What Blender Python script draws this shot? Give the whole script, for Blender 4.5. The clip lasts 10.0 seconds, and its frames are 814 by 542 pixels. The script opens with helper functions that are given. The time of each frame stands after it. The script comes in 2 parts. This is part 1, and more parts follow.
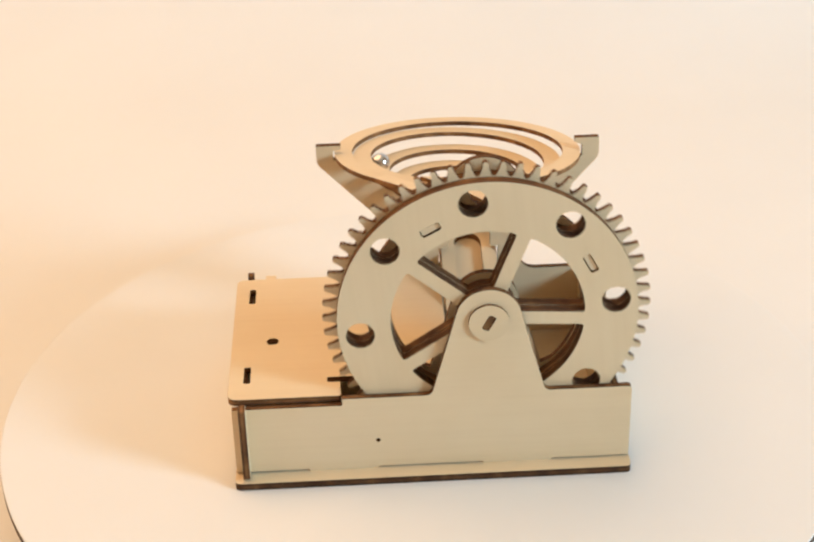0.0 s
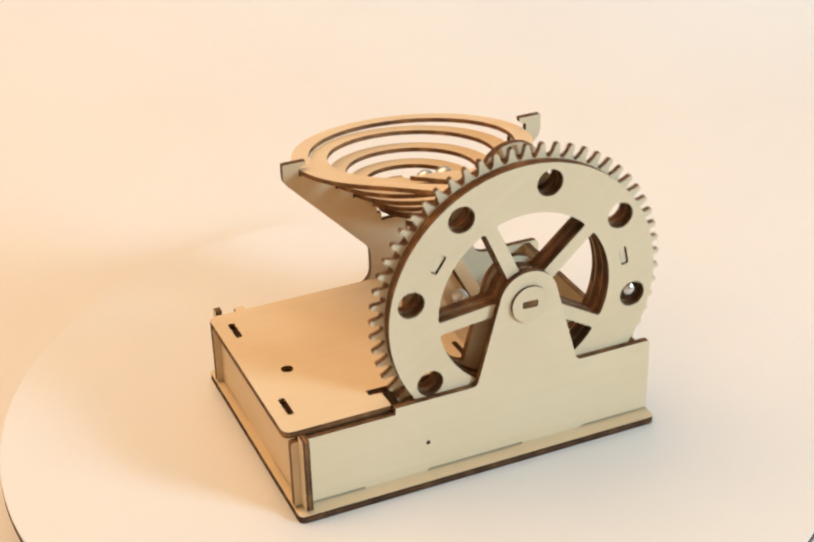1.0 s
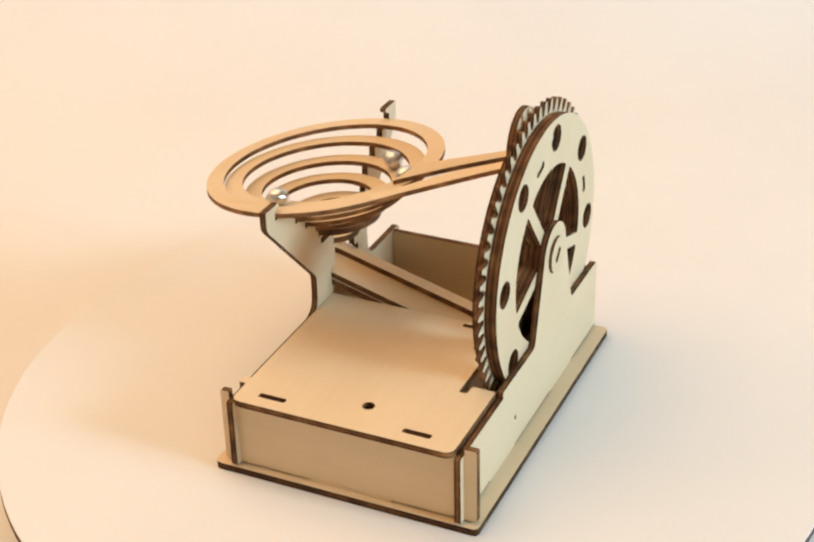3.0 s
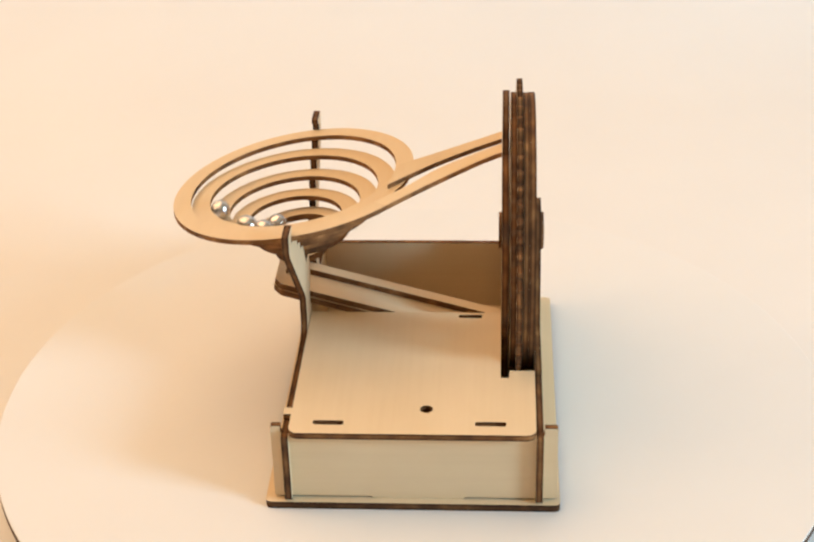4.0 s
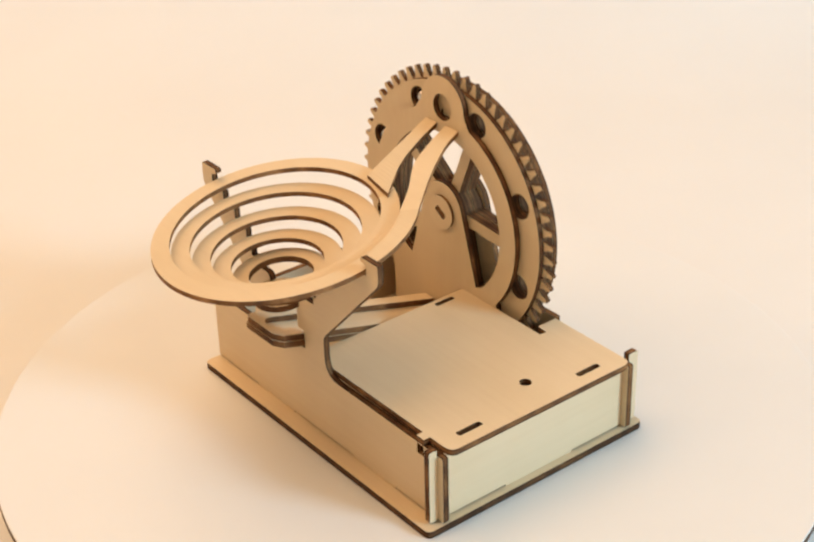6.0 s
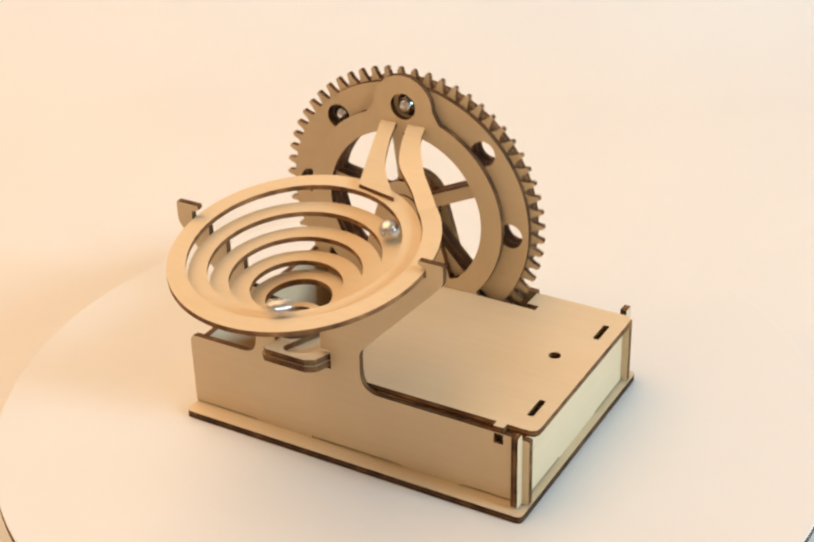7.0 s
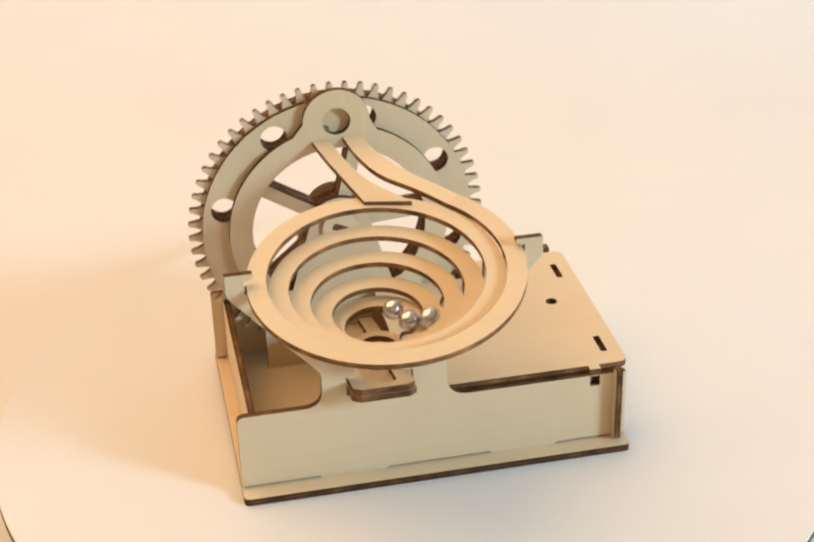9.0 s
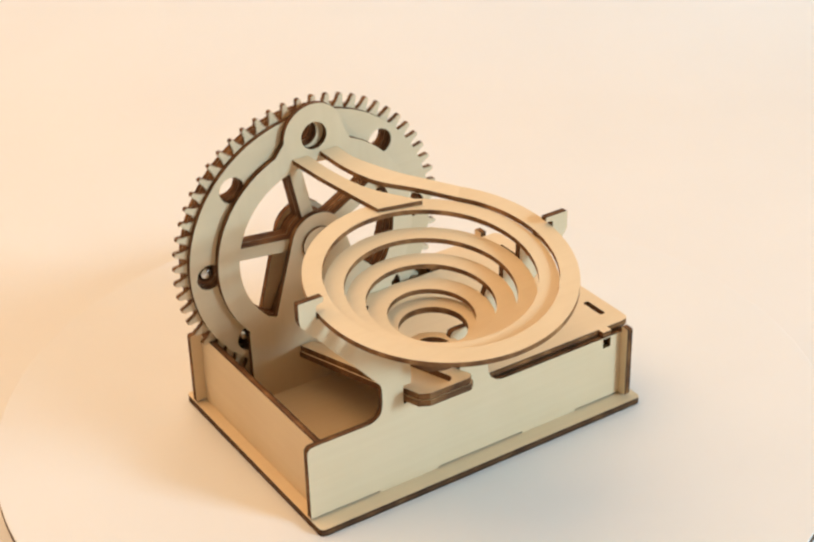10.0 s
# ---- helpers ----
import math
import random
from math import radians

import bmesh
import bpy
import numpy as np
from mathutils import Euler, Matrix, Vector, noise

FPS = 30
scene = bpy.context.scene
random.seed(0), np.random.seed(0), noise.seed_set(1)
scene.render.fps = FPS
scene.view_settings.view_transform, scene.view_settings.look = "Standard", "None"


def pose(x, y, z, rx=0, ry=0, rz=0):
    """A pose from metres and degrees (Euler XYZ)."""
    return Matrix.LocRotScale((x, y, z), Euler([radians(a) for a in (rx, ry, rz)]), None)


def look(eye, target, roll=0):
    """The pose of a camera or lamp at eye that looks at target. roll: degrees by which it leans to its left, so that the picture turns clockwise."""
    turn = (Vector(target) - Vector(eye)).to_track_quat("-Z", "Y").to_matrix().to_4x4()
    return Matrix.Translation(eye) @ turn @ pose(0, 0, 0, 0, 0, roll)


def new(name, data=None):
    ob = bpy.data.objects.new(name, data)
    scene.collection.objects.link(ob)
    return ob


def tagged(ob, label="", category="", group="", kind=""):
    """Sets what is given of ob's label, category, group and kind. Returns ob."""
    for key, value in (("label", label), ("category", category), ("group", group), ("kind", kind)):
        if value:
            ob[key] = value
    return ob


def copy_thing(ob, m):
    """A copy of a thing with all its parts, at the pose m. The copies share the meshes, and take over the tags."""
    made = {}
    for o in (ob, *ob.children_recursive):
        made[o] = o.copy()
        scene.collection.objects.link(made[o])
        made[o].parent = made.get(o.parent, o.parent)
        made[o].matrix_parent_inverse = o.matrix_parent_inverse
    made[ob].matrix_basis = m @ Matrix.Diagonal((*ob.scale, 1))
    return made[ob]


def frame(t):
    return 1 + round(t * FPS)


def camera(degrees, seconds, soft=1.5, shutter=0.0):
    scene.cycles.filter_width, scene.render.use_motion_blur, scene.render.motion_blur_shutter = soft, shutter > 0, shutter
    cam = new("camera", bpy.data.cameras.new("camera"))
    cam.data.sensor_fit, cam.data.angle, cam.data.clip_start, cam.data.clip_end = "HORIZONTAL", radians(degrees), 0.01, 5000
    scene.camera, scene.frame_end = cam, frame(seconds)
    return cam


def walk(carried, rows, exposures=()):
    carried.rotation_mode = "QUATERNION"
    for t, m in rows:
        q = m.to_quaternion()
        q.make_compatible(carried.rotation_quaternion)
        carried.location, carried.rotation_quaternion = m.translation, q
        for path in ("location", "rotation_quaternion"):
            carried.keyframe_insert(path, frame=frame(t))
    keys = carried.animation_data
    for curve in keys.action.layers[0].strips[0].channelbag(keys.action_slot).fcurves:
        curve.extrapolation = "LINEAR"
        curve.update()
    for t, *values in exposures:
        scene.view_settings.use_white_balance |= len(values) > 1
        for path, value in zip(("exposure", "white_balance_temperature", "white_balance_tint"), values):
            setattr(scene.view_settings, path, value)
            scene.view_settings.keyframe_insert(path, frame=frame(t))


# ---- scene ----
from mathutils.geometry import tessellate_polygon

# ---------------------------------------------------------------- camera
EYE = (0.0, -0.53807, 0.36533)
cam = camera(28.77, 10.0, soft=2.4, shutter=0.25)
CAM_POSE = Matrix((
    (0.99970, 0.02364, 0.00558, EYE[0]),
    (-0.00684, 0.49447, -0.86917, EYE[1]),
    (-0.02331, 0.86887, 0.49449, EYE[2]),
    (0, 0, 0, 1)))
walk(cam, [(0.0, CAM_POSE), (10.0, CAM_POSE)])

# turn of the turntable, degrees anticlockwise from above
TURN = [(0.0, 2.37), (0.5, 12.41), (1.0, 23.45), (1.5, 33.61), (2.0, 44.1), (2.5, 54.85), (3.25, 70.7), (4.0, 86.6),
        (4.5, 96.54), (5.0, 106.85), (5.5, 117.54), (6.25, 133.8), (7.0, 150.1), (7.5, 160.15), (8.0, 170.9),
        (8.5, 181.1), (9.0, 191.55), (9.5, 201.8), (10.0, 212.9)]
# turn of the ball wheel on its axle
SPIN = [(0.0, 6.5), (1.0, 123.5), (2.5, 295.0), (7.5, 870.0), (8.4, 977.0), (9.0, 1049.5), (10.0, 1168.0)]


def between(rows, t):
    return float(np.interp(t, [r[0] for r in rows], [r[1] for r in rows]))


# ---------------------------------------------------------------- light
world = bpy.data.worlds.new("world")
world.use_nodes = True
world.node_tree.nodes["Background"].inputs[0].default_value = (1.0, 0.86, 0.70, 1)
world.node_tree.nodes["Background"].inputs[1].default_value = 0.09
scene.world = world
scene.view_settings.exposure = -0.05


def area_lamp(name, at, target, size_x, size_y, watts, colour):
    data = bpy.data.lights.new(name, "AREA")
    data.shape, data.size, data.size_y, data.energy, data.color = "RECTANGLE", size_x, size_y, watts, colour
    ob = new(name, data)
    ob.matrix_world = look(at, target)
    return ob


# added lamps for unseen sources: cool from right front, warm from back left; no fixtures
area_lamp("cool_side_lamp", (1.73, -0.88, 0.78), (0, 0, 0.03), 0.5, 0.5, 40.0, (0.50, 0.785, 1.0))
area_lamp("warm_high_lamp", (-0.75, 0.45, 1.4), (-0.05, 0.1, 0), 1.9, 1.9, 35.0, (1.0, 0.62, 0.325))


# ---------------------------------------------------------------- materials
def material(name, rough=0.6, metal=0.0):
    m = bpy.data.materials.new(name)
    m.use_nodes = True
    t = m.node_tree
    b = t.nodes["Principled BSDF"]
    b.inputs["Roughness"].default_value, b.inputs["Metallic"].default_value = rough, metal
    return m, t, b


def node(t, kind, **inputs):
    n = t.nodes.new(kind)
    for k, v in inputs.items():
        n.inputs[k.replace("_", " ")].default_value = v
    return n


def ramp(t, source, stops):
    r = t.nodes.new("ShaderNodeValToRGB")
    e = r.color_ramp.elements
    while len(e) < len(stops):
        e.new(0.5)
    for el, (p, c) in zip(e, stops):
        el.position, el.color = p, (*c, 1)
    t.links.new(source, r.inputs[0])
    return r.outputs[0]


def mixed(t, a, b, fac, mode="MIX"):
    m = t.nodes.new("ShaderNodeMix")
    m.data_type, m.blend_type = "RGBA", mode
    for sock, v in ((m.inputs[0], fac), (m.inputs[6], a), (m.inputs[7], b)):
        if isinstance(v, bpy.types.NodeSocket):
            t.links.new(v, sock)
        else:
            sock.default_value = v if not isinstance(v, tuple) else (*v, 1)
    return m.outputs[2]


def wood_material(name, axis):
    """Pale basswood plywood; axis: the direction of the grain in the piece's own space."""
    m, t, b = material(name, 0.55)
    tc = t.nodes.new("ShaderNodeTexCoord")
    info = t.nodes.new("ShaderNodeObjectInfo")
    mp = t.nodes.new("ShaderNodeMapping")
    sc = [420, 420, 420]
    sc["xyz".index(axis)] = 16
    mp.inputs["Scale"].default_value = sc
    add = t.nodes.new("ShaderNodeVectorMath")
    add.operation = "MULTIPLY_ADD"
    add.inputs[1].default_value = (1, 1, 1)
    t.links.new(tc.outputs["Object"], add.inputs[0])
    t.links.new(info.outputs["Random"], add.inputs[2])
    t.links.new(add.outputs[0], mp.inputs[0])
    grain = node(t, "ShaderNodeTexNoise", Scale=1.0, Detail=5.0, Roughness=0.6)
    t.links.new(mp.outputs[0], grain.inputs["Vector"])
    base = ramp(t, grain.outputs["Fac"], [(0.2, (0.705, 0.55, 0.355)), (0.5, (0.725, 0.57, 0.372)), (0.8, (0.74, 0.59, 0.39))])
    blot = node(t, "ShaderNodeTexNoise", Scale=26.0, Detail=3.0)
    t.links.new(add.outputs[0], blot.inputs["Vector"])
    stain = ramp(t, blot.outputs["Fac"], [(0.32, (0.955, 0.94, 0.91)), (0.62, (1.0, 1.0, 1.0))])
    col = mixed(t, base, stain, 1.0, "MULTIPLY")
    tone = ramp(t, info.outputs["Random"], [(0.0, (0.93, 0.92, 0.90)), (1.0, (1.0, 1.0, 1.0))])
    t.links.new(mixed(t, col, tone, 1.0, "MULTIPLY"), b.inputs["Base Color"])
    bump = node(t, "ShaderNodeBump", Strength=0.06, Distance=0.0003)
    t.links.new(grain.outputs["Fac"], bump.inputs["Height"])
    t.links.new(bump.outputs[0], b.inputs["Normal"])
    return m


WOOD_X, WOOD_Y, WOOD_Z = (wood_material("basswood_grain_" + a, a) for a in "xyz")


def burnt_material(name, axis=None, pale=1.0):
    """Laser-charred cut edge of the sheet: paler core ply between darker face plies, unevenly scorched along its length."""
    m, t, b = material(name, 0.8)
    b.inputs["Specular IOR Level"].default_value = 0.25
    tc = t.nodes.new("ShaderNodeTexCoord")
    info = t.nodes.new("ShaderNodeObjectInfo")
    n = node(t, "ShaderNodeTexNoise", Scale=130.0, Detail=5.0)
    t.links.new(tc.outputs["Object"], n.inputs["Vector"])
    c = ramp(t, n.outputs["Fac"], [(0.3, (0.060, 0.027, 0.011)), (0.55, (0.135, 0.065, 0.026)), (0.78, (0.26, 0.140, 0.060))])
    if axis:
        sep = t.nodes.new("ShaderNodeSeparateXYZ")
        t.links.new(tc.outputs["Generated"], sep.inputs[0])
        plies = ramp(t, sep.outputs[axis], [(0.26, (0.55, 0.52, 0.48)), (0.36, (1.25, 1.2, 1.15)), (0.62, (1.25, 1.2, 1.15)), (0.74, (0.6, 0.56, 0.52))])
        c = mixed(t, c, plies, 1.0, "MULTIPLY")
    tone = ramp(t, info.outputs["Random"], [(0.0, (0.85 * pale, 0.82 * pale, 0.78 * pale)), (1.0, (1.35 * pale, 1.28 * pale, 1.18 * pale))])
    t.links.new(mixed(t, c, tone, 1.0, "MULTIPLY"), b.inputs["Base Color"])
    return m


BURNT = burnt_material("charred_edge")
BURNT_BASE = burnt_material("dark_charred_ply_edge", "Z", 0.5)
BURNT_STRIP = burnt_material("lightly_charred_edge", None, 1.45)
BURNT_X, BURNT_Y, BURNT_Z = (burnt_material("charred_ply_edge_" + a.lower(), a) for a in "XYZ")


def plain(name, colour, rough, metal=0.0, speck=0.06, scale=60.0):
    m, t, b = material(name, rough, metal)
    tc = t.nodes.new("ShaderNodeTexCoord")
    n = node(t, "ShaderNodeTexNoise", Scale=scale, Detail=4.0)
    t.links.new(tc.outputs["Object"], n.inputs["Vector"])
    lo = tuple(c * (1 - speck) for c in colour)
    hi = tuple(min(1, c * (1 + speck)) for c in colour)
    t.links.new(ramp(t, n.outputs["Fac"], [(0.3, lo), (0.7, hi)]), b.inputs["Base Color"])
    return m


STEEL = plain("polished_steel", (0.62, 0.61, 0.60), 0.12, 1.0, 0.04)
WHITE_TOP = plain("white_turntable_plastic", (0.75, 0.745, 0.735), 0.55, 0.0, 0.01, 20.0)
EDGE_SHADE = plain("dark_edge_shade", (0.09, 0.055, 0.035), 0.85, 0.0, 0.15, 40.0)
PAPER = plain("white_backdrop_paper", (0.77, 0.755, 0.735), 0.75, 0.0, 0.015, 8.0)
# beige of the unseen room shell, chosen for the warm light it bounces
ROOM_BOUNCE = plain("warm_room_bounce", (0.75, 0.66, 0.54), 0.8, 0.0, 0.03, 2.0)
TABLE_WOOD = plain("table_board", (0.50, 0.38, 0.25), 0.5, 0.0, 0.12, 12.0)


# ---------------------------------------------------------------- shape helpers (millimetres)
MM = 0.001


def mesh_of(name, bm, mats):
    me = bpy.data.meshes.new(name)
    bmesh.ops.recalc_face_normals(bm, faces=bm.faces)
    bm.to_mesh(me)
    bm.free()
    for m in mats:
        me.materials.append(m)
    return me


def part(name, bm, mats, parent=None, label=""):
    ob = new(name, mesh_of(name, bm, mats))
    if parent is not None:
        ob.parent = parent
    if label:
        ob["label"] = label
    return ob


def arc(cx, cy, r, a0, a1, n):
    return [(cx + r * math.cos(radians(a0 + (a1 - a0) * i / n)), cy + r * math.sin(radians(a0 + (a1 - a0) * i / n))) for i in range(n + 1)]


def circle(cx, cy, r, n=32):
    return arc(cx, cy, r, 0, 360, n)[:-1]


def rounded(pts, radii, n=6):
    """A polygon with its corners rounded by the radii."""
    out = []
    k = len(pts)
    for i, p in enumerate(pts):
        r = radii[i] if isinstance(radii, (list, tuple)) else radii
        p, a, b = Vector(p), Vector(pts[i - 1]), Vector(pts[(i + 1) % k])
        if r <= 0:
            out.append(tuple(p))
            continue
        da, db = (a - p).normalized(), (b - p).normalized()
        half = math.acos(max(-1, min(1, da.dot(db)))) / 2
        cut = min(r / max(math.tan(half), 1e-4), (a - p).length * 0.49, (b - p).length * 0.49)
        s, e = p + da * cut, p + db * cut
        for j in range(n + 1):
            f = j / n
            out.append(tuple(s * (1 - f) ** 2 + p * 2 * f * (1 - f) + e * f * f))
    return out


def sheet(outline, holes, lo, hi, plane):
    """A sheet of wood cut to the outline with holes through it, from lo to hi across the plane ('xy', 'xz' or 'yz'), all in mm.
    Faces take the first material, cut edges the second."""
    bm = bmesh.new()
    loops = [list(outline), *[list(h) for h in holes]]

    def place(u, v, w):
        x, y, z = {"xy": (u, v, w), "xz": (u, w, v), "yz": (w, u, v)}[plane]
        return bm.verts.new((x * MM, y * MM, z * MM))

    tris = tessellate_polygon([[Vector((u, v, 0)) for u, v in l] for l in loops])
    flat = [q for l in loops for q in l]
    for w in (lo, hi):
        vs = [place(u, v, w) for u, v in flat]
        if w == lo:
            low = vs
        for tr in tris:
            if len(set(tr)) == 3:
                try:
                    bm.faces.new([vs[i] for i in tr]).material_index = 0
                except ValueError:
                    pass
    high = vs
    at = 0
    for l in loops:
        n = len(l)
        for i in range(n):
            a, b = at + i, at + (i + 1) % n
            f = bm.faces.new((low[a], low[b], high[b], high[a]))
            f.material_index = 1
        at += n
    return bm


def slot(cx, cy, length, width, angle):
    """A slot with rounded ends, its long side at the angle."""
    a = radians(angle)
    ux, uy = math.cos(a), math.sin(a)
    pts = []
    for su, sv in ((-1, -1), (1, -1), (1, 1), (-1, 1)):
        p, q = su * length / 2, sv * width / 2
        pts.append((cx + p * ux - q * uy, cy + p * uy + q * ux))
    return rounded(pts, width * 0.3, 3)


T = 2.6  # thickness of the sheets
S = 1.95  # thickness of the thinner sheet that the spiral and its rails are cut from

# ---------------------------------------------------------------- the place
def build_setting():
    # table top
    bm = bmesh.new()
    bmesh.ops.create_cube(bm, size=1.0, matrix=Matrix.Translation((0, 0.15, -0.0555)) @ Matrix.Diagonal((1.9, 1.5, 0.04, 1)))
    bmesh.ops.bevel(bm, geom=bm.edges[:], offset=0.004, segments=2, affect="EDGES")
    table = new("table")
    tagged(table, "plain pale wooden table under white paper", "table")
    part("table_top", bm, [TABLE_WOOD], table)
    for x in (-0.87, 0.87):
        for y in (-0.52, 0.82):
            bm = bmesh.new()
            bmesh.ops.create_cube(bm, size=1.0, matrix=Matrix.Translation((x, y, -0.43775)) @ Matrix.Diagonal((0.06, 0.06, 0.7245, 1)))
            bmesh.ops.bevel(bm, geom=bm.edges[:], offset=0.003, segments=2, affect="EDGES")
            part("leg", bm, [TABLE_WOOD], table)
    # paper sweep: flat under the turntable, then curving up behind
    bm = bmesh.new()
    prof = [(-0.50, -0.0349), (-0.2, -0.0349), (0.1, -0.0349), (0.36, -0.0349)]
    prof += [(0.36 + 0.30 * math.sin(radians(a)), -0.0349 + 0.30 * (1 - math.cos(radians(a)))) for a in range(5, 86, 5)]
    prof += [(0.68, 0.6), (0.70, 1.0)]
    rows = []
    for y, z in prof:
        rows.append([bm.verts.new((x, y, z)) for x in (-0.85, -0.4, 0, 0.4, 0.85)])
    for a, b in zip(rows, rows[1:]):
        for i in range(4):
            bm.faces.new((a[i], a[i + 1], b[i + 1], b[i]))
    for f in bm.faces:
        f.smooth = True
    ob = part("backdrop", bm, [PAPER])
    ob.modifiers.new("thickness", "SOLIDIFY").thickness = 0.0005
    tagged(ob, "seamless white paper sweep curving up behind the turntable", "backdrop", kind="structure")
    # plain room, unseen: added to close the place and bounce warm light
    def slab(name, sx, sy, sz, x, y, z, label):
        bm = bmesh.new()
        bmesh.ops.create_cube(bm, size=1.0, matrix=Matrix.Translation((x, y, z)) @ Matrix.Diagonal((sx, sy, sz, 1)))
        tagged(part(name, bm, [ROOM_BOUNCE]), label, name.split("_")[0], kind="structure")
    slab("floor", 4.2, 4.2, 0.1, 0, 0, -0.85, "unseen plain room floor, tinted for warm bounce light")
    slab("ceiling", 4.2, 4.2, 0.1, 0, 0, 1.95, "unseen plain room ceiling, tinted for warm bounce light")
    slab("wall_north", 4.2, 0.1, 2.7, 0, 2.05, 0.55, "unseen plain wall, tinted warm beige for its bounce light")
    slab("wall_south", 4.2, 0.1, 2.7, 0, -2.05, 0.55, "unseen plain wall, tinted warm beige for its bounce light")
    slab("wall_west", 0.1, 4.0, 2.7, -2.05, 0, 0.55, "unseen plain wall, tinted warm beige for its bounce light")
    slab("wall_east", 0.1, 4.0, 2.7, 2.05, 0, 0.55, "unseen plain wall, tinted warm beige for its bounce light")


build_setting()


def build_turntable():
    top = new("turntable")
    tagged(top, "round white motorised display turntable on the table", "turntable")
    bm = bmesh.new()
    prof = [(0.0, 0.0), (0.1677, 0.0), (0.1679, -0.0001), (0.168, -0.0004), (0.168, -0.0036), (0.1672, -0.0042), (0.0, -0.0042)]
    rings = []
    n = 128
    for r, z in prof:
        rings.append([bm.verts.new((r * math.cos(2 * math.pi * i / n), r * math.sin(2 * math.pi * i / n), z)) for i in range(n)] if r > 0 else [bm.verts.new((0, 0, z))])
    for a, b in zip(rings, rings[1:]):
        for i in range(n):
            j = (i + 1) % n
            if len(a) == 1:
                bm.faces.new((a[0], b[i], b[j]))
            elif len(b) == 1:
                bm.faces.new((a[i], b[0], a[j]))
            else:
                bm.faces.new((a[i], b[i], b[j], a[j]))
    part("platter", bm, [WHITE_TOP], top).location = (0.0012, 0.0008, 0)
    bm = bmesh.new()
    bmesh.ops.create_cone(bm, cap_ends=True, segments=96, radius1=0.135, radius2=0.128, depth=0.0290, matrix=Matrix.Translation((0, 0, -0.0189)))
    part("foot", bm, [WHITE_TOP], top)
    # dark band round the platter's edge, painting in the shade line below it
    bm = bmesh.new()
    prof = [(0.1679, -0.0006), (0.1681, -0.0007), (0.1681, -0.0036), (0.1674, -0.0041)]
    rings = [[bm.verts.new((r * math.cos(2 * math.pi * i / n), r * math.sin(2 * math.pi * i / n), z)) for i in range(n)] for r, z in prof]
    for a, b in zip(rings, rings[1:]):
        for i in range(n):
            bm.faces.new((a[i], b[i], b[(i + 1) % n], a[(i + 1) % n]))
    part("shade_band", bm, [EDGE_SHADE], top, "thin dark brown band standing in for shade under the platter edge").location = (0.0012, 0.0008, 0)
    return top


turntable = build_turntable()

# ---------------------------------------------------------------- the marble machine
machine = new("marble_machine")
tagged(machine, "laser-cut basswood marble machine with ball wheel and spiral funnel", "marble machine")
WX, WY = [WOOD_X, BURNT], [WOOD_Y, BURNT]
FLAT, SIDE, END, DISC = [WOOD_X, BURNT_Z], [WOOD_X, BURNT_Y], [WOOD_Y, BURNT_X], [WOOD_Z, BURNT_Y]
GX, GZ = 24.0, 64.5   # axle of the ball wheel


# ---------------------------------------------------------------- spiral funnel
RIM = Vector((21.9, 47.0, 88.4))
TURNS = 4.52
PITCH = 7.5


SINK = [(0.0, 0.0), (0.8, 0.0), (0.95, 0.3), (1.15, 1.2), (1.5, 3.5), (2.0, 7.0), (3.0, 12.6), (4.0, 17.9), (5.0, 23.0)]


def funnel_point(phi, r, lift=0.0):
    """A place on the spiral, mm: phi degrees clockwise from the wheel side, r mm out from its middle."""
    n = phi / 360.0
    tilt = radians(9.3 * (1 - 0.11 * n))
    a = radians(-90 - phi)
    u, v = r * math.cos(a), r * math.sin(a)
    z = -v * math.tan(tilt) - u * 0.026 - between(SINK, n)
    return Vector((RIM.x + u, RIM.y + v * math.cos(tilt), RIM.z + z + lift))


def outer_radius(phi):
    return 53.7 - PITCH * phi / 360.0


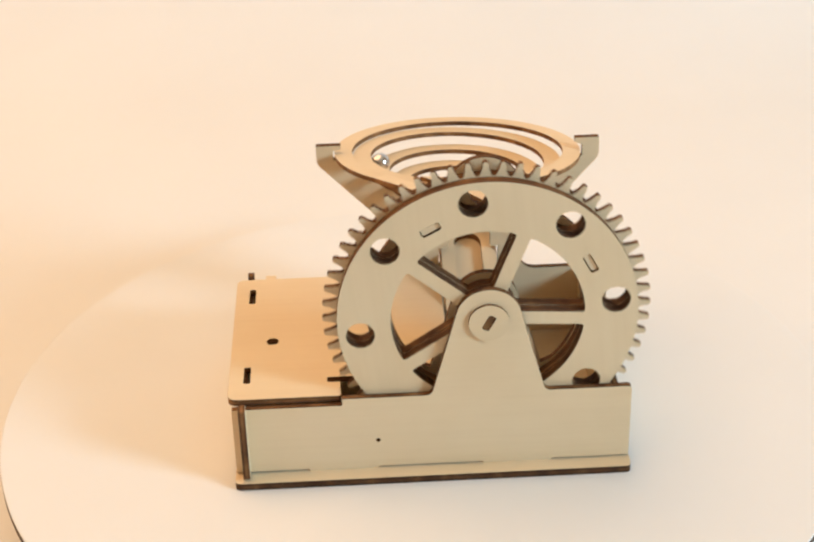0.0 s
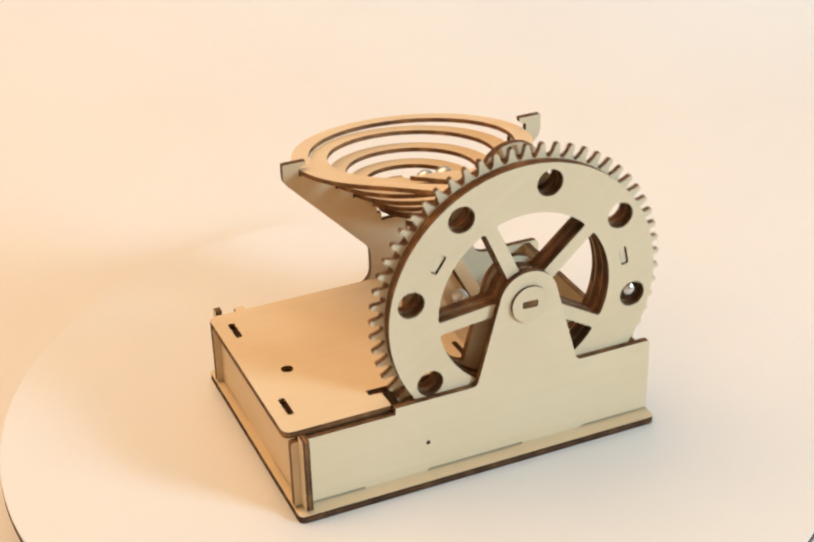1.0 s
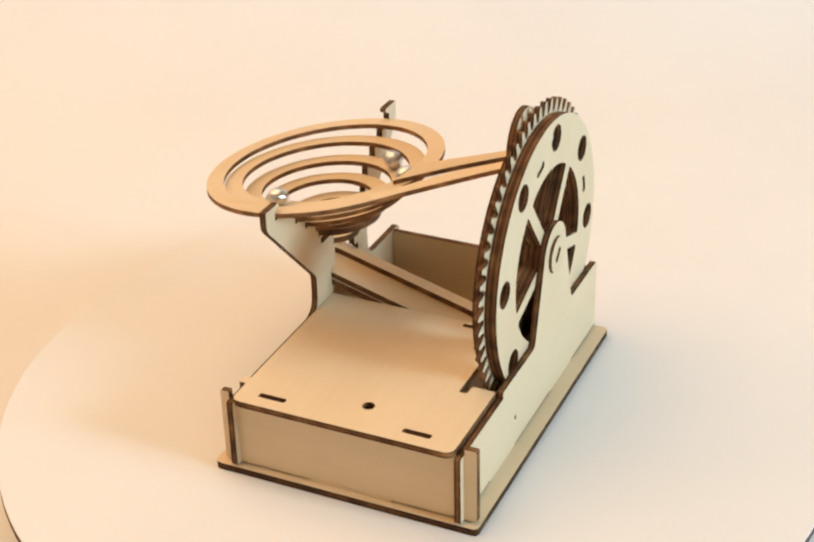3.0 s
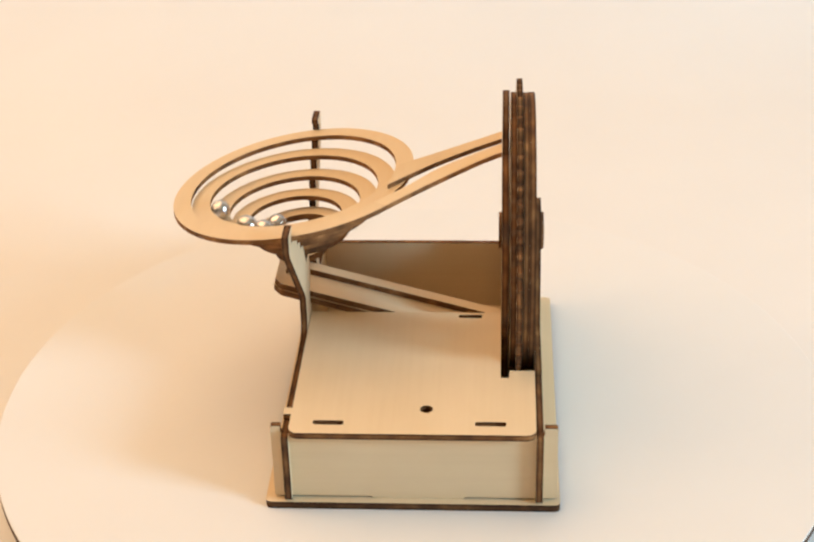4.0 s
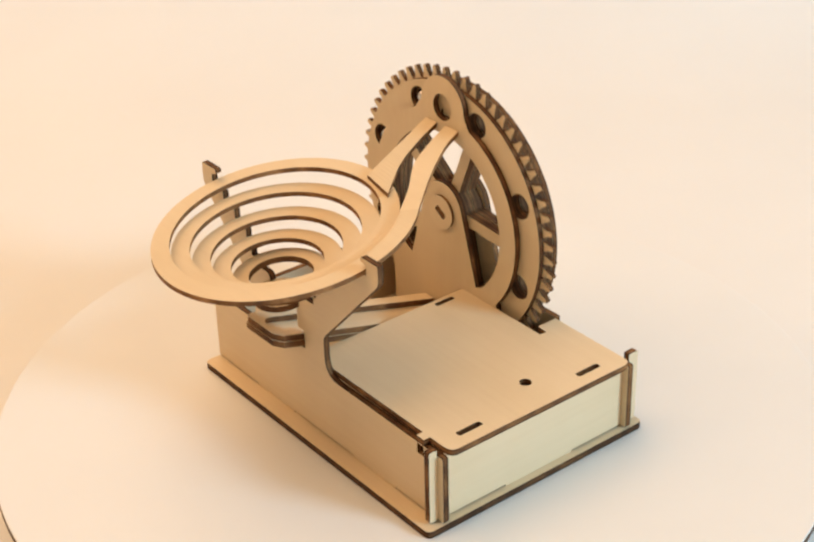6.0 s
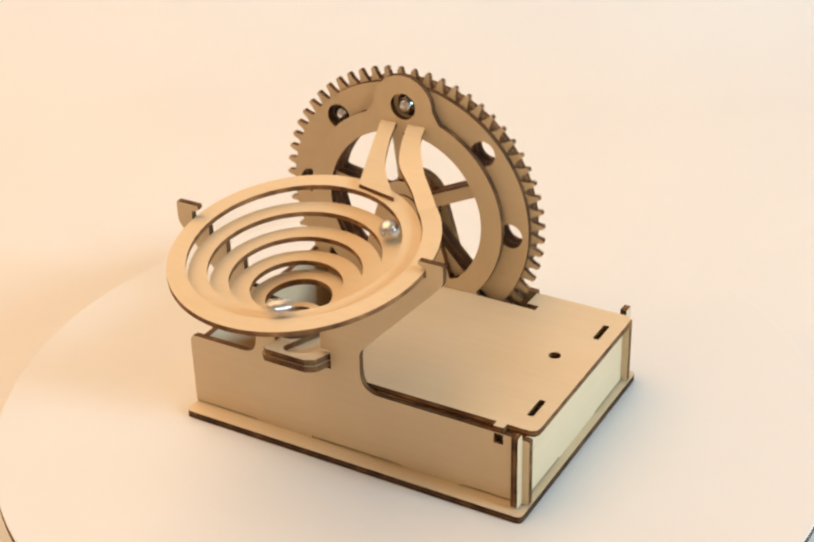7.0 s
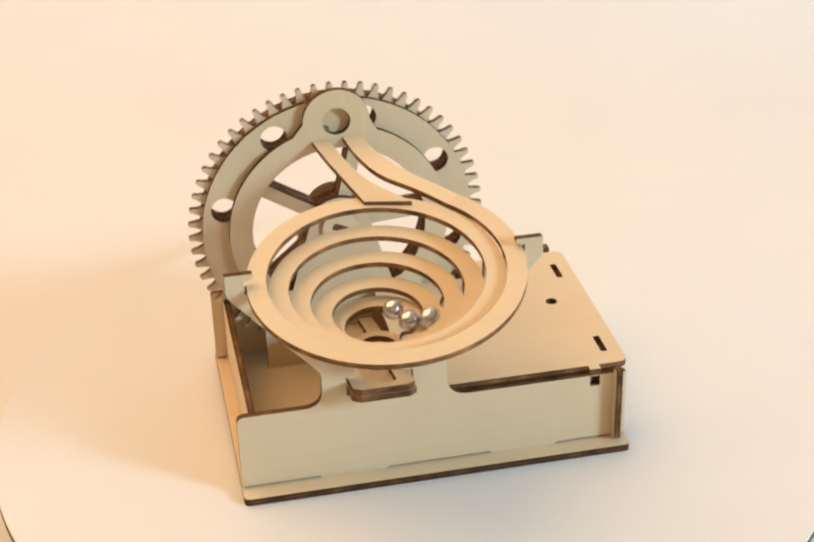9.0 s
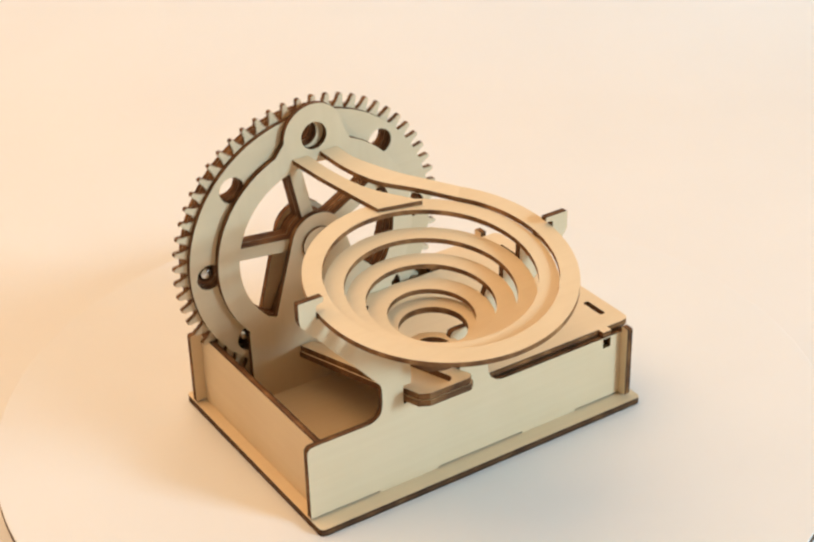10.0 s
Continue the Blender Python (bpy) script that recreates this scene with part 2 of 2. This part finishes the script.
def build_box():
    part("base_plate", sheet(rounded([(-72.2, -55.3), (77.8, -55.3), (77.8, 53.6), (-72.2, 53.6)], 2.6), [], -1.4, 1.6, "xy"), [WOOD_X, BURNT_BASE], machine)
    # wheel-side panel with its tower
    foot = 2.4
    corners = [(-71.8, foot), (-44, foot), (-44, 1.5), (-18, 1.5), (-18, foot), (22, foot), (22, 1.5), (48, 1.5), (48, foot), (77.6, foot), (77.6, 33.6), (45.2, 33.6)]
    radii = [0] * 10 + [1.5, 3]
    head = arc(GX, GZ + 1.2, 12.0, 20, 160, 14)
    outline = rounded(corners + head + [(2.8, 33.6), (-30.6, 33.6), (-30.6, 30.7), (-71.8, 30.7)], radii + [0] * len(head) + [3, 0, 0, 1])
    part("wheel_side_panel", sheet(outline, [circle(GX, GZ, 3.4, 20), circle(-17.7, 14.4, 0.9, 12)], -48.8, -48.8 + T, "xz"), SIDE, machine)
    # funnel-side panel: box side, neck and two arms; stepped inner edges carry the turns of the spiral
    pts = [(-71.8, foot, 0), (-44, foot, 0), (-44, 1.5, 0), (-18, 1.5, 0), (-18, foot, 0), (22, foot, 0), (22, 1.5, 0), (48, 1.5, 0), (48, foot, 0), (77.6, foot, 0), (77.6, 33.4, 3), (45.6, 33.4, 9), (45.6, 48.0, 6), (77.4, 84.5, 6), (77.4, 93.0, 0.6), (67.5, 93.0, 0.4), (67.5, 91.2, 0.4), (70.6, 90.0, 0)]
    for k in range(4):
        phi = 270 + 360 * k
        ro = outer_radius(phi)
        z = funnel_point(phi, ro).z - S - 0.25
        pts += [(RIM.x + ro + 0.6, z, 0), (RIM.x + ro - PITCH + 0.7, z, 0)]
    # small saw teeth down to the rounded noses beside the drop
    pts += [(47.2, 70.6, 0), (47.2, 67.6, 0), (45.2, 67.6, 0), (45.2, 64.2, 0), (43.4, 64.2, 0), (43.4, 60.8, 0), (33.2, 60.8, 2.6), (33.2, 44.8, 0), (36.5, 44.8, 0), (36.5, 36.9, 0), (11.5, 36.9, 0), (11.5, 44.8, 0), (15.6, 44.8, 0), (15.6, 60.0, 2.6), (4.0, 60.0, 0), (4.0, 63.6, 0), (2.2, 63.6, 0), (2.2, 67.2, 0), (0.4, 67.2, 0), (0.4, 70.2, 0)]
    for k in reversed(range(4)):
        phi = 90 + 360 * k
        ro = outer_radius(phi)
        z = funnel_point(phi, ro).z - S - 0.25
        pts += [(RIM.x - ro + PITCH - 0.7, z, 0), (RIM.x - ro - 0.6, z, 0)]
    pts += [(-30.6, 91.4, 0), (-27.4, 92.2, 0.4), (-27.4, 93.8, 0.4), (-37.4, 93.8, 0.6), (-37.4, 86.0, 6), (-1.4, 48.0, 6), (-1.4, 30.7, 11),
            (-71.8, 30.7, 1)]
    part("funnel_side_panel", sheet(rounded([p[:2] for p in pts], [p[2] for p in pts], 7), [[(-61.2, 26.0), (-57.4, 26.0), (-57.4, 30.3), (-61.2, 30.3)]], 46.2 - T, 46.2, "xz"), SIDE, machine)
    # end walls
    out = [(-54.0, foot), (-20.0, foot), (-20.0, 1.5), (14.0, 1.5), (14.0, foot), (50.2, foot), (50.2, 33.4), (46.6, 33.4), (46.6, 30.7), (-49.2, 30.7), (-49.2, 33.6), (-54.0, 33.6)]
    part("end_wall", sheet(rounded(out, [0.8, 0, 0, 0, 0, 0.8, 0.8, 0, 0, 0, 0, 0.8]), [], -69.0, -69.0 + T, "yz"), END, machine)
    part("end_wall", sheet([(-46.0, 1.5), (43.4, 1.5), (43.4, 33.0), (-46.0, 33.0)], [], 70.4, 70.4 + T, "yz"), END, machine)
    # top plate with slots for the wheel, its ring and the end wall
    outline = rounded([(-73.2, -46.1), (-31.0, -46.1), (-31.0, -36.6), (-36.0, -36.4), (-36.0, -33.2), (11.3, -33.2), (11.3, 43.4), (-57.2, 43.4), (-57.2, 46.3),
                       (-61.4, 46.3), (-61.4, 43.4), (-73.2, 43.4)], [4, 1, 0, 0, 0, 0, 0, 0, 0.3, 0.3, 0, 4])
    holes = [slot(-66.4, 29.3, 11.2, T, 90), slot(-66.4, -29.7, 11.2, T, 90), circle(-57.3, -6.1, 2.4, 20), slot(8.3, -21.0, 9.4, 2.2, 90)]
    part("top_plate", sheet(outline, holes, 30.9, 30.9 + T, "xy"), FLAT, machine)


build_box()


def build_wheel():
    """Ball wheel: a toothed sheet between smooth ones, holes for the balls and five spokes. Its space has the axle at the origin."""
    def windows():
        out = []
        for k in range(5):
            a0, a1 = 62.4 + 72 * k, 62.4 + 72 * (k + 1)
            ins = arc(0, 0, 11.0, a1 - 14, a0 + 14, 4)
            outs = arc(0, 0, 35.5, a0 + 4.2, a1 - 4.2, 14)
            out.append(rounded(outs[:1] + outs[1:-1] + outs[-1:] + ins, [2.5] + [0] * (len(outs) - 2) + [2.5] + [1] * len(ins), 4))
        return out

    balls = [circle(47 * math.cos(radians(45 * k)), 47 * math.sin(radians(45 * k)), 5.3, 24) for k in range(8)]
    slots = [slot(42.3 * math.cos(radians(a)), 42.3 * math.sin(radians(a)), 7.6, 3.2, a - 90) for a in (22.8, 112.4, 247.8)]
    teeth = []
    n = 60
    for k in range(n):
        for da, r in ((-2.1, 55.4), (-1.25, 57.6), (-0.9, 59.6), (-0.5, 60.3), (0.5, 60.3), (0.9, 59.6), (1.25, 57.6), (2.1, 55.4), (2.6, 55.0), (3.4, 55.0)):
            a = radians(360 / n * k + da)
            teeth.append((r * math.cos(a), r * math.sin(a)))
    hub = circle(0, 0, 3.4, 16)
    wheel = part("ball_wheel", sheet(teeth, balls + windows() + [hub], -41.1, -38.9, "xz"), DISC, machine, "toothed ball wheel with eight ball holes")
    part("spacer_disc", sheet(circle(0, 0, 54.8, 120), balls + windows() + [hub], -43.6, -41.35, "xz"), DISC, wheel)
    part("front_disc", sheet(circle(0, 0, 55.0, 120), balls + windows() + slots + [hub], -46.0, -43.6, "xz"), DISC, wheel)
    part("back_disc", sheet(circle(0, 0, 55.0, 120), balls + windows() + slots + [hub], -38.9, -36.6, "xz"), DISC, wheel)
    for a in (22.8, 112.4, 247.8):
        part("tenon", sheet(slot(42.3 * math.cos(radians(a)), 42.3 * math.sin(radians(a)), 7.0, 2.3, a - 90), [], -45.2, -37.3, "xz"), DISC, wheel)
    key = slot(0, 0, 6.4, 3.0, 55)
    part("axle_washer", sheet(circle(0, 0, 7.4, 40), [key], -50.0, -48.85, "xz"), SIDE, wheel)
    part("axle_pin", sheet(slot(0, 0, 6.0, 2.6, 55), [], -49.5, -32.6, "xz"), [BURNT, BURNT], wheel)
    part("axle_washer", sheet(circle(0, 0, 7.4, 40), [key], -33.35, -32.2, "xz"), SIDE, wheel)
    wheel.location = (GX * MM, 0, GZ * MM)
    return wheel


wheel = build_wheel()


def build_ring():
    """Fixed ring behind the wheel that keeps the balls in their holes, with the exit hole at its head."""
    outline = [(57.0, 1.5), (57.5, 34.0)] + arc(GX, GZ, 44.5, -42, 68, 34) + arc(23.4, 111.0, 13.2, 0, 180, 22) + arc(GX, GZ, 44.5, 112, 222, 34) + [(-9.5, 34.0), (-9.0, 1.5)]
    # the opening leaves a tower up to the axle
    inner = arc(GX, GZ, 35.3, -46, 226, 60) + [(3.2, 37.5)] + arc(GX, GZ + 1.2, 12.0, 160, 20, 14) + [(44.8, 37.5)]
    part("guide_ring", sheet(outline, [inner, circle(23.4, 111.0, 5.6, 28)], -36.0, -36.0 + T, "xz"), DISC, machine)


build_ring()

def band(rows, name, parent):
    """A strip from rows of (inner edge, outer edge), its top at those places."""
    bm = bmesh.new()
    secs = []
    for a, b in rows:
        secs.append([bm.verts.new(Vector(p) * MM) for p in (a, b, (b[0], b[1], b[2] - S), (a[0], a[1], a[2] - S))])
    for s, e in zip(secs, secs[1:]):
        for i in range(4):
            j = (i + 1) % 4
            bm.faces.new((s[i], s[j], e[j], e[i])).material_index = 0 if i in (0, 2) else 1
    for s in (secs[0], secs[-1]):
        bm.faces.new(s).material_index = 1
    return part(name, bm, [WOOD_X, BURNT_STRIP], parent)


def bez(pts, n):
    """A smooth curve through the points (x, y, z), mm."""
    P = [Vector(p) for p in pts]
    P = [P[0] * 2 - P[1]] + P + [P[-1] * 2 - P[-2]]
    out = []
    for i in range(1, len(P) - 2):
        for j in range(n):
            f = j / n
            a, b, c, e = P[i - 1:i + 3]
            out.append(0.5 * (2 * b + (c - a) * f + (2 * a - 5 * b + 4 * c - e) * f * f + (3 * b - a - 3 * c + e) * f ** 3))
    return out + [P[-2]]


def build_funnel():
    rows = []
    for phi in range(44, int(360 * TURNS) + 1, 4):
        ro = outer_radius(phi)
        end = min(1.0, (360 * TURNS - phi) / 60.0)
        rows.append((funnel_point(phi, ro - 7.1 + 1.6 * (1 - end)), funnel_point(phi, ro)))
    spiral = band(rows, "spiral_track", machine)
    # rails of the ramp from the wheel's exit to the spiral
    a, b = rows[0]
    inner = bez([(21.2, -33.2, 104.0), (17.7, -21.7, 100.9), (11.4, -9.2, 98.2), (-0.6, 3.2, 96.2), tuple(a)], 8)
    outer = bez([(13.4, -33.2, 104.0), (10.7, -24.7, 101.6), (1.5, -10.2, 98.6), (-8.0, 1.5, 96.8), tuple(b)], 8)
    band(list(zip(inner, outer)), "outer_rail", spiral)
    left = bez([(33.4, -33.2, 103.6), (29.4, -20.0, 100.6), (25.0, -7.0, 98.0), (20.4, 6.6, 95.4)], 8)
    right = bez([(26.6, -33.2, 103.6), (22.6, -20.0, 100.4), (16.0, -6.0, 97.4), (3.0, 10.2, 95.2)], 8)
    band(list(zip(right, left)), "inner_rail", spiral)
    # closed ring in which the spiral ends
    mouth = sheet(circle(0, 0, 19.0, 56), [circle(0, 0, 12.6, 44)], -T, 0, "xy")
    mouth.transform(Matrix.Translation(funnel_point(1710, 0) * MM + Vector((0.0016, 0, -0.0012))) @ pose(0, 0, 0, -4.6, 1.2, 0))
    part("mouth_ring", mouth, WX, spiral)
    # bottom ring with the hole through which the balls drop
    cup = sheet(circle(0, 0, 10.4, 48), [circle(0, 0, 7.2, 32)], -T, 0, "xy")
    cup.transform(Matrix.Translation((24.3 * MM, 48.0 * MM, 57.2 * MM)) @ pose(0, 0, 0, -4.0, 0, 0))
    part("drop_ring", cup, WX, spiral)
    return spiral


spiral = build_funnel()


def build_chute():
    """Sloping chute under the funnel that rolls the balls back to the foot of the wheel."""
    def slope(y):
        return 41.4 + (y - 58.6) * 0.282

    def strip(pts, z0, z1, name, parent):
        bm = bmesh.new()
        lo = [bm.verts.new((x * MM, y * MM, (slope(y) + z0) * MM)) for x, y in pts]
        hi = [bm.verts.new((x * MM, y * MM, (slope(y) + z1) * MM)) for x, y in pts]
        bm.faces.new(lo).material_index = 0
        bm.faces.new(hi).material_index = 0
        for i in range(len(pts)):
            j = (i + 1) % len(pts)
            bm.faces.new((lo[i], lo[j], hi[j], hi[i])).material_index = 1
        return part(name, bm, WY, parent)

    c = 3.2
    floor = strip([(12.0, 58.6 - c), (12.0 + c, 58.6), (36.0 - c, 58.6), (36.0, 58.6 - c), (36.0, -32.8), (12.0, -32.8)], 0, T, "chute_floor", machine)
    strip([(12.6, 58.3 - c), (12.3 + c, 58.0), (18.4, 58.0), (18.4, -32.8), (12.6, -32.8)], T, 2 * T, "chute_rail", floor)
    strip([(29.6, 58.0), (35.7 - c, 58.0), (35.4, 58.3 - c), (35.4, -32.8), (29.6, -32.8)], T, 2 * T, "chute_rail", floor)
    strip([(18.4, 58.0), (29.6, 58.0)] + arc(24.0, 49.2, 5.6, 0, 180, 10), T, 2 * T, "chute_stop", floor)


build_chute()

# ---------------------------------------------------------------- steel balls
BALL = 3.9


def build_balls(count):
    out = []
    bm = bmesh.new()
    bmesh.ops.create_icosphere(bm, subdivisions=4, radius=BALL * MM)
    for f in bm.faces:
        f.smooth = True
    first = part("steel_ball", bm, [STEEL])
    tagged(first, "small polished steel ball rolling through the marble machine", "ball", "balls of the marble machine")
    out.append(first)
    for i in range(count - 1):
        out.append(copy_thing(first, Matrix.Identity(4)))
    return out


balls = build_balls(4)

def spiral_place(phi):
    """A ball that leans on the inner edge of one turn and rolls on the next turn below it."""
    r = max(5.6, outer_radius(phi) - 7.1 - 3.7)
    return funnel_point(min(phi, 1480) + 360, r, BALL) if phi <= 1480 else Vector((*(funnel_point(phi, r).xy), funnel_point(1840, r, BALL).z))


# turn round the funnel by the seconds since a ball left the wheel
ROLL = [(0.31, 78), (0.41, 124), (0.51, 218), (0.61, 292), (0.71, 353), (0.82, 415), (0.91, 470), (1.0, 558), (1.11, 638), (1.21, 735),
        (1.3, 805), (1.41, 905), (1.5, 992), (1.6, 1090), (1.71, 1188), (1.82, 1292), (1.9, 1358), (2.0, 1458), (2.2, 1660), (2.42, 1860)]
# seconds at which each ball leaves the wheel
EXITS = [(-1.98, 1.88, 6.20, 10.78), (-1.59, 2.27, 6.59, 11.16), (-1.21, 2.66, 6.98, 11.54), (-0.87, 3.05, 7.37, 11.93)]
RAMP = [(0.0, GX, -41.3, 111.5), (0.06, 23.9, -32.0, 107.8), (0.13, 20.6, -18.0, 104.8), (0.175, 13.0, -5.0, 102.9), (0.22, 3.0, 7.5, 101.0), (0.26, -8.0, 21.0, 98.4), (0.31, *spiral_place(78))]
# seconds gained on the way down, by the exit: the last balls of a round catch up with the first
LEAD = {6.59: [(0.31, 0.0), (0.41, 0.036), (0.75, 0.0)], 1.88: [(0.1, -0.01), (0.22, -0.05), (0.32, -0.02), (0.42, -0.02), (0.52, 0.0), (0.7, 0.0), (1.1, 0.02)], 2.27: [(0.12, -0.01), (0.23, -0.05), (0.33, -0.03), (0.43, 0.0), (0.7, 0.0), (1.1, 0.02), (2.05, 0.01), (2.25, -0.02), (2.4, 0.05)],
        2.66: [(0.7, 0.0), (1.1, 0.02), (1.84, 0.02), (1.95, 0.06), (2.1, 0.16), (2.2, 0.25)],
        3.05: [(0.7, 0.0), (1.1, 0.02), (1.35, 0.02), (1.45, 0.05), (1.55, 0.075), (1.75, 0.17), (1.95, 0.44)],
        6.98: [(1.8, 0.0), (2.15, 0.14)], 7.37: [(0.55, 0.0), (0.63, 0.035), (0.73, 0.0), (1.15, 0.0), (1.65, 0.10), (1.75, 0.12), (2.1, 0.32)]}
LIFT = 1.45    # seconds on the wheel
DROP = 2.42    # seconds to the funnel's bottom
FLOOR = 6.5    # a ball's middle over the chute's underside


def wheel_place(t, nxt):
    """A ball in its hole of the wheel at t, which it will leave at nxt."""
    a = radians(between(SPIN, min(t, 10.0)) - between(SPIN, min(nxt, 10.0)) - 117 * (max(0.0, nxt - 10.0) - max(0.0, t - 10.0)) + 90)
    return Vector((GX + 47 * math.cos(a), -41.3, GZ + 47 * math.sin(a)))


def ball_place(t, exits):
    """Where a ball is at t seconds, mm in the machine's space."""
    last = max(e for e in exits if e <= t)
    nxt = min(e for e in exits if e > t)
    s = t - last
    lift = min(LIFT, nxt - last - DROP - 0.38)
    if nxt - t < lift:      # carried up by the wheel
        return wheel_place(t, nxt)
    s += between(LEAD.get(last, [(0.0, 0.0)]), s)
    if s < 0.31:            # out of the hole and down the ramp
        return Vector([float(np.interp(s, [r[0] for r in RAMP], [r[i] for r in RAMP])) for i in (1, 2, 3)])
    if s < DROP:
        return spiral_place(between(ROLL, s))
    a, b = spiral_place(between(ROLL, DROP)), Vector((24.0, 46.0, slope_of_chute(46.0)))
    if s < DROP + 0.06:
        return a.lerp(b, (s - DROP) / 0.06)
    if s < DROP + 0.29:
        y = 46.0 - 82.0 * min(1.0, (s - DROP - 0.06) / 0.23) ** 1.15
        return Vector((24.0, y, slope_of_chute(y)))
    return Vector((24.0, -36.0, slope_of_chute(-36.0))).lerp(wheel_place(nxt - lift, nxt), min(1.0, (s - DROP - 0.29) / 0.08))


def slope_of_chute(y):
    return 41.4 + (y - 58.6) * 0.282 + FLOOR


def motions():
    steps = [i * 0.25 for i in range(41)]
    walk(turntable, [(t, pose(-1.2 * MM, 0, -1.4 * MM, 0, 0, a)) for t, a in TURN])
    walk(machine, [(t, pose(0, 0, 0, 0, 0, a)) for t, a in TURN])
    for ball, exits in zip(balls, EXITS):
        ticks = [i / 30 for i in range(301)]
        walk(ball, [(t, Matrix.Translation(pose(0, 0, 0, 0, 0, between(TURN, t)) @ (ball_place(t, exits) * MM))) for t in ticks])
    walk(wheel, [(t, pose(GX * MM, 0, GZ * MM, 0, -between(SPIN, t), 0)) for t in steps])


motions()
